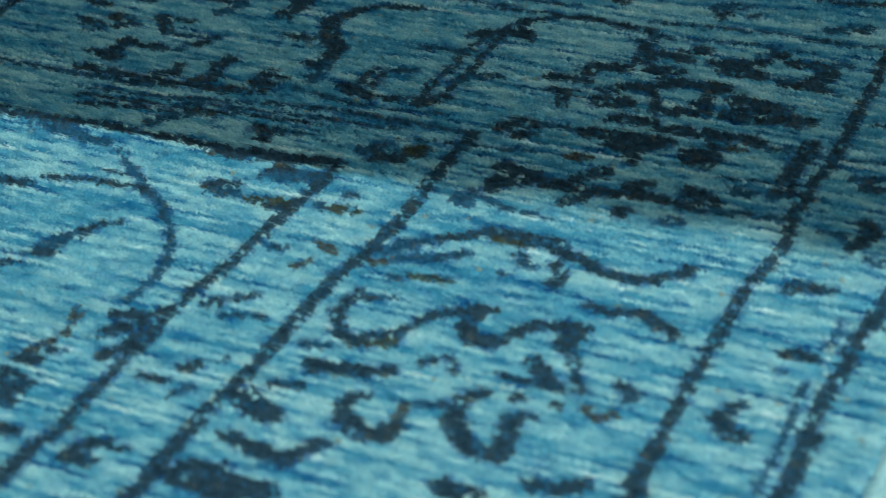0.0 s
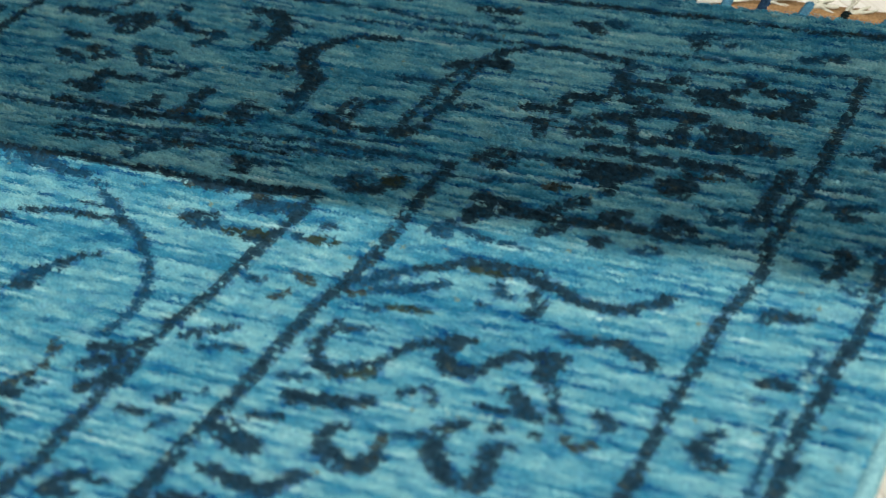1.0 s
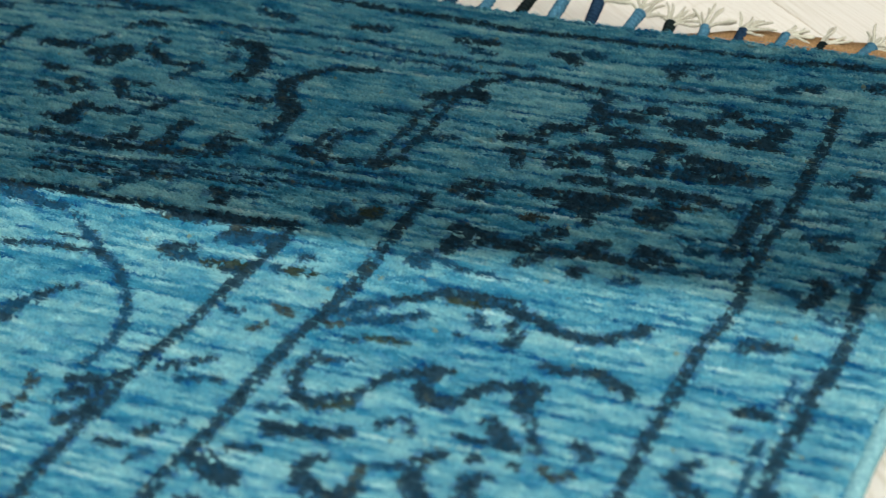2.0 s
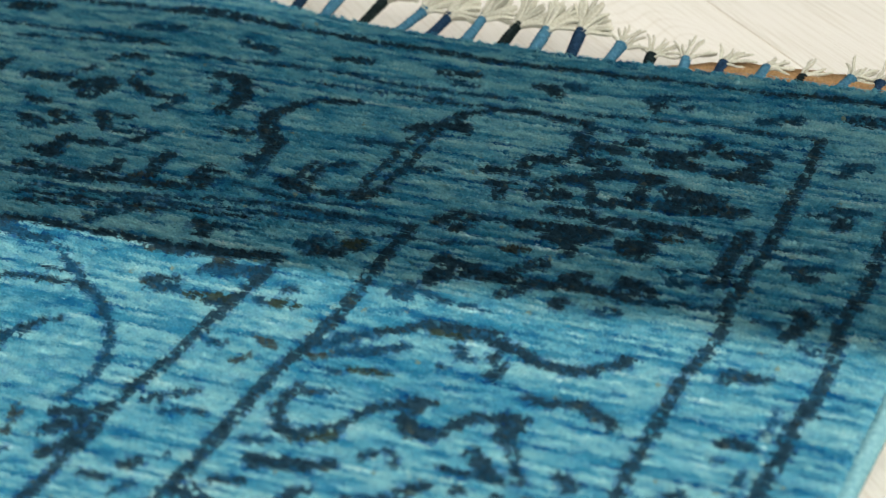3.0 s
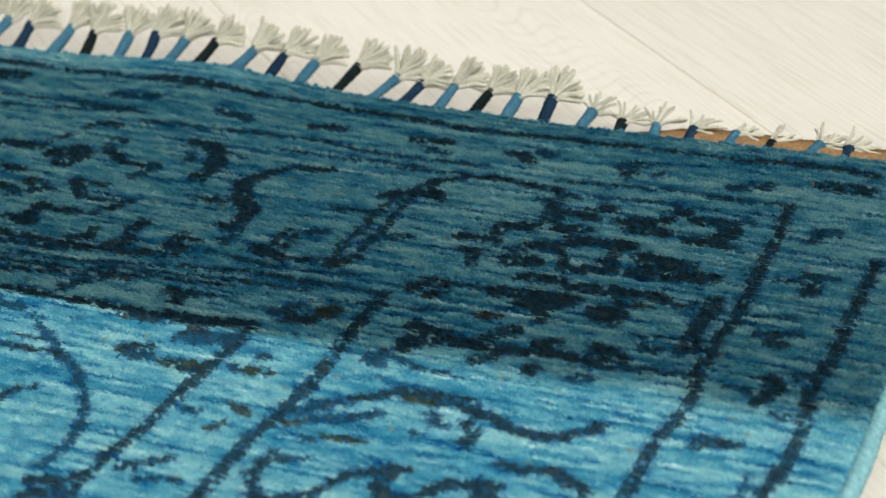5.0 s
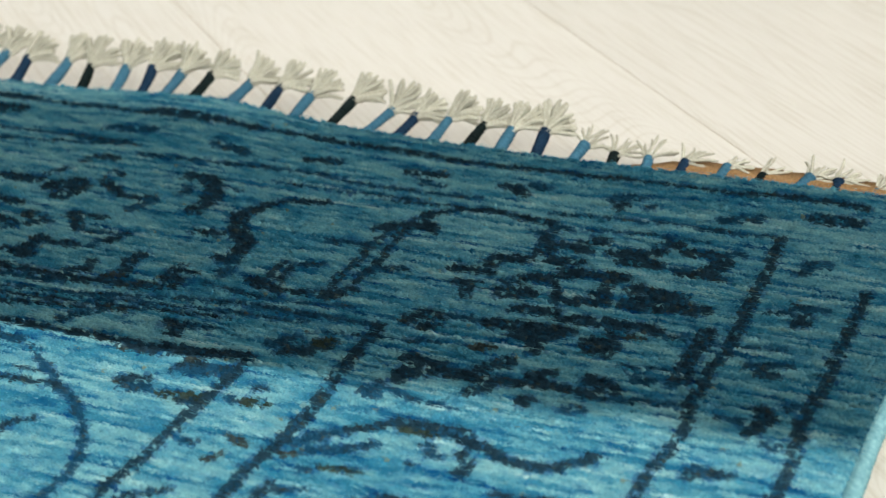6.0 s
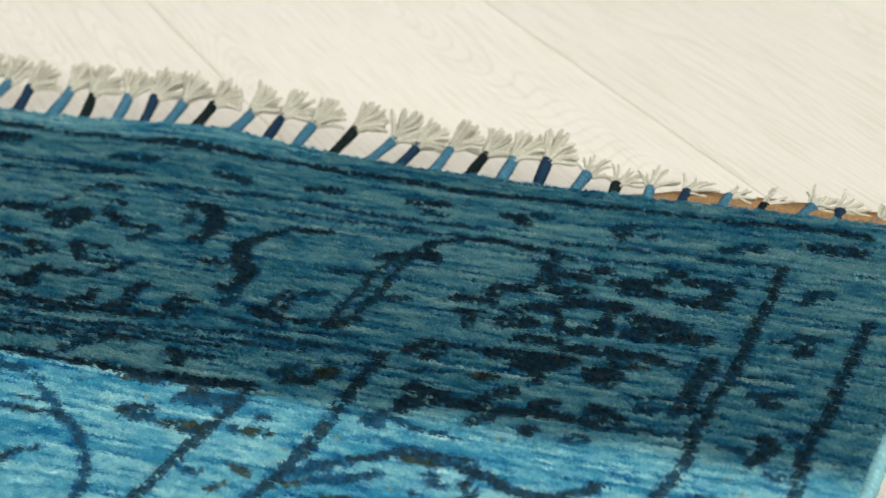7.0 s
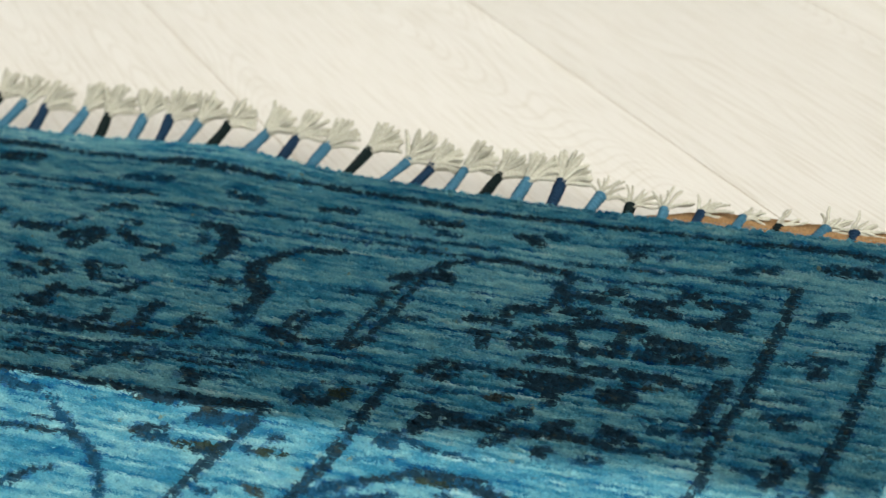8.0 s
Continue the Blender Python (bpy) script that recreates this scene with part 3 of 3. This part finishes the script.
def pile(name, u, v, pu, pv, parent, seed, label):
    """Tufts of pile at the knots (u, v): each a small lock of yarn that leans with the nap."""
    rng = np.random.default_rng(seed)
    n = len(u)
    col = weave(u, v, rng)
    u = u + rng.normal(0, 0.10, n) * pu
    v = v + rng.normal(0, 0.12, n) * pv + rng.normal(0, 0.0007, n) * (v > END - 0.003)
    z = TOP + lift(u, v) + rng.normal(0, 0.00018, n) + 0.00045 * np.where(np.round((END - v) / pv - 0.5) % 2 == 0, 1, -1) * (pv < ROW)
    # last rows by the bulge: smaller lean, so their shading normals lighten the strip
    end_lighten = smoothstep(END - 0.024, END - 0.004, v) * smoothstep(0.22, 0.29, -u)
    v = bow(u, v)
    # the fold line is crisp in the field and worn soft over the border
    soft = 0.0025 + 0.0105 * smoothstep(-0.20, -0.15, u)
    wob = 0.0016 * np.sin(u * 130) + 0.001 * np.sin(u * 47 + 1)
    nap = smoothstep(-1.0, 1.0, (v - NAP - wob * (soft > 0.003) - 0.007 * smoothstep(-0.14, -0.05, u)) / soft)
    angle = np.radians(36.0) * (1 - nap) - np.radians(56.0 - 6.0 * smoothstep(-0.03, 0.08, v) - 18.0 * end_lighten) * nap + rng.normal(0, 0.07, n)
    side = rng.normal(0, 0.06, n)
    tip = 0.6 * pv * np.sin(angle)
    corners = np.array(((-1, -1), (1, -1), (1, 1), (-1, 1)), float)
    spin = rng.normal(0, 0.09, n)
    cs, sn = np.cos(spin), np.sin(spin)
    half_u, half_v = pu * rng.uniform(0.52, 0.72, n), pv * rng.uniform(0.50, 0.66, n)
    verts = np.empty((n, 9, 3))
    for k, (a, b) in enumerate(corners):
        x, y = a * half_u, b * half_v
        x, y = x * cs - y * sn, x * sn + y * cs
        verts[:, k] = np.stack((u + x * 0.9, v + y * 0.9, z - 0.0035), 1)
        drop = 0.0006 + np.abs(rng.normal(0, 0.00018, n))
        verts[:, 4 + k] = np.stack((u + x + side * 0.0005, v + y + 0.6 * tip, z - drop + 0.25 * b * half_v * np.sin(-angle) * -1), 1)
    verts[:, 8] = np.stack((u + side * 0.0009, v + tip, z), 1)
    quads = np.array(((0, 1, 5, 4), (1, 2, 6, 5), (2, 3, 7, 6), (3, 0, 4, 7)))
    tris = np.array(((4, 5, 8), (5, 6, 8), (6, 7, 8), (7, 4, 8)))
    base = (np.arange(n) * 9)[:, None, None]
    loops_q = (base + quads).reshape(n, 16)
    loops_t = (base + tris).reshape(n, 12)
    loops = np.concatenate((loops_q, loops_t), 1).ravel().astype(np.int32)
    starts = (np.arange(n)[:, None] * 28 + np.array((0, 4, 8, 12, 16, 19, 22, 25))).ravel().astype(np.int32)
    # loose fibres: each lock frays into a few short hairs that lie along the row
    hairs = 3 if pu < 0.003 else 0
    root = np.repeat(verts[:, 8], hairs, axis=0) + rng.normal(0, 0.00035, (n * hairs, 3)) * (1, 1, 0.25)
    way = rng.normal(0, 1, (n * hairs, 3)) * (0.0017, 0.00016, 0.00010)
    way[:, 1] += np.repeat(0.6 * tip, hairs)
    way[:, 2] += rng.uniform(0.00002, 0.0003, n * hairs)
    across = np.stack((-way[:, 1], way[:, 0], np.zeros(len(way))), 1)
    across *= 0.00013 / np.maximum(np.linalg.norm(across, axis=1, keepdims=True), 1e-7)
    hair = np.stack((root + across, root - across, root + way), 1)
    loops = np.concatenate((loops, (n * 9 + np.arange(n * hairs * 3)).astype(np.int32)))
    starts = np.concatenate((starts, (n * 28 + np.arange(n * hairs) * 3).astype(np.int32)))
    verts = np.concatenate((verts.reshape(-1, 3), hair.reshape(-1, 3)))
    me = bpy.data.meshes.new(name)
    me.vertices.add(len(verts))
    me.vertices.foreach_set("co", verts.astype(np.float32).ravel())
    me.loops.add(len(loops))
    me.loops.foreach_set("vertex_index", loops)
    me.polygons.add(len(starts))
    me.polygons.foreach_set("loop_start", starts)
    me.update(calc_edges=True)
    me.polygons.foreach_set("use_smooth", np.ones(len(starts), dtype=bool))
    dye = me.attributes.new("dye", "FLOAT_COLOR", "POINT")
    shade = np.repeat(np.concatenate((col, np.ones((n, 1))), 1), 9, axis=0)
    shade = np.concatenate((shade, np.repeat(shade[::9], hairs * 3, axis=0)))
    dye.data.foreach_set("color", shade.astype(np.float32).ravel())
    # the yarn's fibres lie with the nap, and so does the way each lock turns its flank to the light
    flank = np.stack((side * 0.8, -np.sin(angle), np.cos(angle)), 1)
    normals = np.repeat(flank[:, None, :], 9, axis=1)
    for k, (a, b) in enumerate(corners):
        out = np.stack((a * cs - b * sn, a * sn + b * cs, np.zeros(n)), 1)
        normals[:, 4 + k] += 0.28 * out
        normals[:, k] += 0.6 * out
    normals /= np.linalg.norm(normals, axis=2, keepdims=True)
    normals = np.concatenate((normals.reshape(-1, 3), np.repeat(normals[:, 8], hairs * 3, axis=0)))
    me.normals_split_custom_set_from_vertices(normals.tolist())
    me.materials.append(PILE)
    ob = new(name, me)
    ob.parent = parent
    return tagged(ob, label, kind="stuff")


def grid(u0, u1, v0, v1, pu, pv):
    us = np.arange(u0 + pu / 2, u1, pu)
    vs = np.arange(v1 - pv / 2, v0, -pv)
    uu, vv = np.meshgrid(us, vs)
    stagger = (np.arange(len(vs)) % 2)[:, None] * 0.5 * pu
    return (uu + stagger).ravel(), vv.ravel()


# ------------------------------------------------------------------ rug
LEFT, NEAR = -0.98, -1.35
rug = tagged(new("rug"), "overdyed teal wool rug with dark scroll border, lying on oak planks", "rug")


def rug_backing():
    bm = bmesh.new()
    us = np.concatenate((np.linspace(LEFT, -0.5, 9), np.linspace(-0.48, EDGE, 40)))
    vs = np.concatenate((np.linspace(NEAR, -0.3, 12), np.linspace(-0.25, END - 0.002, 30)))
    def at(u, v, low):
        h = float(lift(np.array(u), np.array(v)))
        return (float(u), float(bow(u, v)), max(h - 0.0005, 0.0) + 0.0012 if low else h + TOP - 0.003)
    top = [[bm.verts.new(at(u, v, False)) for u in us] for v in vs]
    low = [[bm.verts.new(at(u, v, True)) for u in us] for v in vs]
    for j in range(len(vs) - 1):
        for i in range(len(us) - 1):
            bm.faces.new((top[j][i], top[j][i + 1], top[j + 1][i + 1], top[j + 1][i]))
            bm.faces.new((low[j][i], low[j + 1][i], low[j + 1][i + 1], low[j][i + 1]))
    for j in range(len(vs) - 1):
        bm.faces.new((top[j][0], top[j + 1][0], low[j + 1][0], low[j][0]))
        bm.faces.new((top[j][-1], low[j][-1], low[j + 1][-1], top[j + 1][-1]))
    for i in range(len(us) - 1):
        bm.faces.new((top[0][i], low[0][i], low[0][i + 1], top[0][i + 1]))
        bm.faces.new((top[-1][i], top[-1][i + 1], low[-1][i + 1], low[-1][i]))
    part("backing", bm, BACKING, rug, "woven cotton foundation", smooth=True)


rug_backing()
FINE = (-0.440, EDGE, -0.225, END)
u, v = grid(*FINE, 0.0012, 0.00075)
pile("wool_nap", u, v, 0.0012, 0.00075, rug, 11, "streaky teal wool pile with dark design")
u, v = grid(LEFT, EDGE, NEAR, END, 0.012, 0.012)
rest = ~((u > FINE[0] + 0.004) & (v > FINE[2] + 0.004))
pile("wool_nap", u[rest], v[rest], 0.012, 0.012, rug, 12, "streaky teal wool pile with dark design")


def tube(bm, pts, radii, sides=8, cap=True):
    """A round cord through the points."""
    rings = []
    for k, p in enumerate(pts):
        d = (pts[min(k + 1, len(pts) - 1)] - pts[max(k - 1, 0)]).normalized()
        x = d.cross(Vector((0.13, 0.21, 1))).normalized()
        y = x.cross(d)
        rings.append([bm.verts.new(p + radii[k] * (math.cos(a) * x + math.sin(a) * y)) for a in (2 * math.pi * i / sides for i in range(sides))])
    for a, b in zip(rings, rings[1:]):
        for i in range(sides):
            bm.faces.new((a[i], a[(i + 1) % sides], b[(i + 1) % sides], b[i]))
    if cap:
        bm.faces.new(rings[0][::-1])
        bm.faces.new(rings[-1])


def selvedge():
    """The side binding: a cord overcast with teal yarn."""
    bm = bmesh.new()
    rng = random.Random(5)
    pts, radii = [], []
    v = -0.33
    while v < END:
        h = float(lift(np.array(EDGE), np.array(v)))
        pts.append(Vector((EDGE + 0.0015 + 0.0004 * math.sin(v * 90), v, TOP - 0.0030 + h)))
        radii.append(0.0024 + (0.00035 if len(pts) % 2 else -0.00025) + rng.uniform(-0.0001, 0.0001))
        v += 0.0011
    tube(bm, pts, radii, 10)
    pts = [Vector((EDGE + 0.0015, y, TOP - 0.0030)) for y in np.linspace(NEAR, -0.331, 12)]
    tube(bm, pts, [0.0024] * 12, 10)
    part("selvedge", bm, BINDING, rug, "pale teal overcast binding", smooth=True)


selvedge()


def tan_strip():
    """A narrow tan strip that shows past the pile, widest at the curled corner."""
    bm = bmesh.new()
    rows = []
    for u in np.linspace(EDGE - 0.002, LEFT, 220):
        h = float(lift(np.array(u), np.array(END)))
        wide = 0.0020 + 0.0125 * float(smoothstep(-0.17, -0.10, u))
        e = float(end_of(u))
        wave = 0.0006 * math.sin(u * 900)
        k = min(wide / 0.012, 1.0)
        rows.append([bm.verts.new(p) for p in ((u, e - 0.004, 0.0050 + h), (u, e + wide * 0.5, 0.0036 + 0.0046 * k + h * 0.5 + wave * 0.4),
                                               (u, e + wide + wave, 0.0022 + 0.0052 * k), (u, e + wide + wave, 0.0008), (u, e - 0.004, 0.0022 + h * 0.5))])
    for a, b in zip(rows, rows[1:]):
        for i in range(5):
            bm.faces.new((a[i], a[(i + 1) % 5], b[(i + 1) % 5], b[i]))
    bm.faces.new(rows[0])
    bm.faces.new(rows[-1][::-1])
    bmesh.ops.recalc_face_normals(bm, faces=bm.faces)
    part("woven_end", bm, TAN, rug, "tan strip along the rug end", smooth=True)


tan_strip()

# ------------------------------------------------------------------ fringe
# the cords as they were pushed about, in millimetres: where each is rooted, its sideways lean, how far it reaches out,
# how high its neck stands; and in degrees which way its loose end fans and how wide
ROOTS = (45.0, 57.8, 68.6, 82.9, 94.5, 107.2, 119.1, 131.9, 143.5, 157.6, 169.7, 182.8, 193.9, 207.5, 221.2, 233.0, 246.7, 261.2, 273.8, 288.1, 303.5, 315.4, 324.5, 335.7, 348.3, 362.5, 376.5, 391.0, 403.1)
LEANS = (1.5, 1.8, -0.1, 5.3, 1.7, 1.9, -0.3, -0.2, -0.1, 2.9, 0.2, 1.8, 2.8, 3.1, 4.7, 7.1, 4.5, 2.3, 1.0, 3.1, 1.7, 1.7, -1.8, -0.7, -2.5, 1.7, -1.5, 3.1, 3.2)
REACH = (2.5, 2.2, 3.9, 4.2, 2.7, 4.4, 4.1, 3.6, 3.2, 5.9, 7.4, 6.2, 6.9, 8.3, 6.7, 7.8, 9.9, 9.3, 10.1, 9.2, 10.6, 10.5, 11.5, 10.6, 9.6, 11.4, 10.2, 11.7, 13.5)
STAND = (8.5, 8.2, 9.2, 9.3, 8.5, 9.4, 9.2, 8.9, 8.7, 10.0, 10.7, 10.1, 10.4, 11.0, 10.2, 10.7, 11.5, 11.1, 11.4, 11.0, 11.5, 11.3, 11.7, 11.3, 10.8, 11.4, 10.9, 11.4, 11.9)
FAN = (45, 40, 50, 35, 55, 60, 45, 15, 20, 20, 25, 40, 40, 50, 55, 40, 50, 45, 50, 40, 50, 35, 40, 20, 25, 30, 45, 25, 40)
WIDE = (50, 50, 55, 60, 50, 45, 75, 60, 62, 72, 66, 48, 52, 45, 44, 50, 46, 46, 45, 44, 45, 40, 44, 42, 56, 38, 45, 50, 45)


def tassel(index, rng):
    known = index < len(ROOTS)
    u = -ROOTS[index] / 1000 if known else -0.4031 - 0.0135 * (index - len(ROOTS) + 1) + rng.uniform(-0.002, 0.002)
    if u < LEFT + 0.01:
        return
    lean = LEANS[index] if known else rng.uniform(-1, 5)
    reach = REACH[index] if known else rng.uniform(9, 13)
    stand = STAND[index] if known else rng.uniform(10, 12)
    fan = radians(FAN[index] if known else rng.uniform(25, 50))
    wide = radians(WIDE[index] if known else rng.uniform(40, 55))
    colour = ("black", "light", "navy", "light")[index % 4]
    corner = index < 10
    wide *= 1.0 if corner else 0.80
    h = float(lift(np.array(u), np.array(END)))
    root = Vector((u - 0.0003 * lean, float(end_of(u)) - 0.003, TOP - 0.0045 + h))
    r = 0.00185 + rng.uniform(-0.00012, 0.0002)
    neck = Vector((u + lean / 1000, float(end_of(u)) + 0.0065 + reach / 1000, stand / 1000 + (0.0008 if not corner else -0.0010)))
    sag = root.lerp(neck, 0.5) + Vector((rng.uniform(-0.0012, 0.0012), 0.0008, rng.uniform(-0.0012, 0.0004)))
    tag = {"light": "light blue", "navy": "navy blue", "black": "black"}[colour]
    ob = tagged(new("tassel"), "fringe tassel wrapped in %s yarn" % tag)
    ob.parent = rug
    # wrapped cord, with the turns of yarn as ridges
    bm = bmesh.new()
    turns = max(6, int((neck - root).length / 0.0015))
    pts, radii = [], []
    for k in range(turns * 4 + 1):
        s = k / (turns * 4)
        pts.append(root * (1 - s) ** 2 + 2 * s * (1 - s) * sag + neck * s * s)
        radii.append(r * ((0.78, 0.98, 1.06, 0.96)[k % 4] + rng.uniform(-0.05, 0.05)) * (1.0 + 0.10 * math.sin(s * 5 + index)))
    tube(bm, pts, radii, 10)
    part("wrapping", bm, WRAP[colour], ob, "%s yarn wrapping" % tag, smooth=True)
    # loose cotton plies: they leave the neck with the cord and spread into a brush
    ahead = (neck - sag).normalized()
    count = rng.randint(9, 11) if corner else rng.randint(18, 20)
    thick = 0.00048 if corner else 0.00078
    long = rng.uniform(0.0108, 0.0124) * (1.10 if index > 13 else 1.0) if not corner else rng.uniform(0.0085, 0.0105)
    joined = None if index < 34 else bmesh.new()
    for k in range(count):
        f = (k + 0.5) / count * 2 - 1 + rng.uniform(-0.12, 0.12)
        a = fan + f * wide
        e = rng.gauss(0.95, 0.10) if not corner else rng.gauss(0.36, 0.12)
        length = long * (1 - 0.10 * f * f) * rng.uniform(0.90, 1.06)
        d = Vector((math.sin(a), math.cos(a) * math.cos(e), math.cos(a) * math.sin(e) - 0.05 * abs(f)))
        start = neck - ahead * 0.0015 + Vector((f * 0.0009, rng.uniform(-0.0005, 0.0005), rng.uniform(-0.0008, 0.0008)))
        mid = start + ahead * length * 0.22 + d * length * 0.28
        end = start + d * length + Vector((rng.uniform(-0.0007, 0.0007), 0, rng.uniform(-0.0008, 0.0006)))
        curl = Vector((rng.uniform(-0.0006, 0.0006), 0, rng.uniform(-0.0005, 0.0007)))
        sp, sr = [], []
        for j in range(8):
            s = j / 7
            p = start * (1 - s) ** 2 + 2 * s * (1 - s) * mid + end * s * s + curl * math.sin(s * 6.0)
            p.z = max(p.z, 0.0011)
            sp.append(p)
            sr.append(thick * rng.uniform(0.92, 1.06) * (1.0 + 0.15 * math.sin(s * 3.1)) * (0.7 if j == 7 else 1.0))
        bm = joined or bmesh.new()
        tube(bm, sp, sr, 5)
        if not joined:
            part("strand", bm, COTTON, ob, smooth=True)
    if joined:
        part("frayed_end", joined, COTTON, ob, "frayed off-white cotton", smooth=True)


rng = random.Random(21)
for i in range(92):
    tassel(i, rng)


# ------------------------------------------------------------------ floor planks
def plank_mesh(length):
    bm = bmesh.new()
    w, c, t = PLANK / 2 - 0.00005, 0.00018, 0.014
    prof = ((-w, -t), (-w, -c), (-w + c, 0.0), (w - c, 0.0), (w, -c), (w, -t))
    rows = [[bm.verts.new((x, y, z - (0.0007 if e and z == 0.0 else 0.0))) for x, z in prof]
            for y, e in ((0.00025, 1), (0.001, 0), (length - 0.001, 0), (length - 0.00025, 1))]
    for a, b in zip(rows, rows[1:]):
        for i in range(5):
            bm.faces.new((a[i], a[i + 1], b[i + 1], b[i])).material_index = 0 if i == 2 else 1
    bm.faces.new(rows[0][::-1])
    bm.faces.new(rows[-1])
    bmesh.ops.recalc_face_normals(bm, faces=bm.faces)
    me = bpy.data.meshes.new("plank")
    bm.to_mesh(me)
    bm.free()
    me.materials.append(OAK)
    me.materials.append(OAK_EDGE)
    return me


MESHES = {}
rng = random.Random(3)
for k in range(COURSES):
    b = B0
    n = 0
    while b < B1 - 0.02:
        length = 2.2 if n else (0.7, 1.3, 1.0, 1.5)[k % 4]
        length = round(min(length, B1 - b), 3)
        if length not in MESHES:
            MESHES[length] = plank_mesh(length)
        ob = new("plank", MESHES[length])
        ob.parent = ground
        ob.matrix_parent_inverse = Matrix.Identity(4)
        ob.matrix_basis = Matrix.Translation((A0 + (k + 0.5) * PLANK, b, 0.0))
        b += length
        n += 1
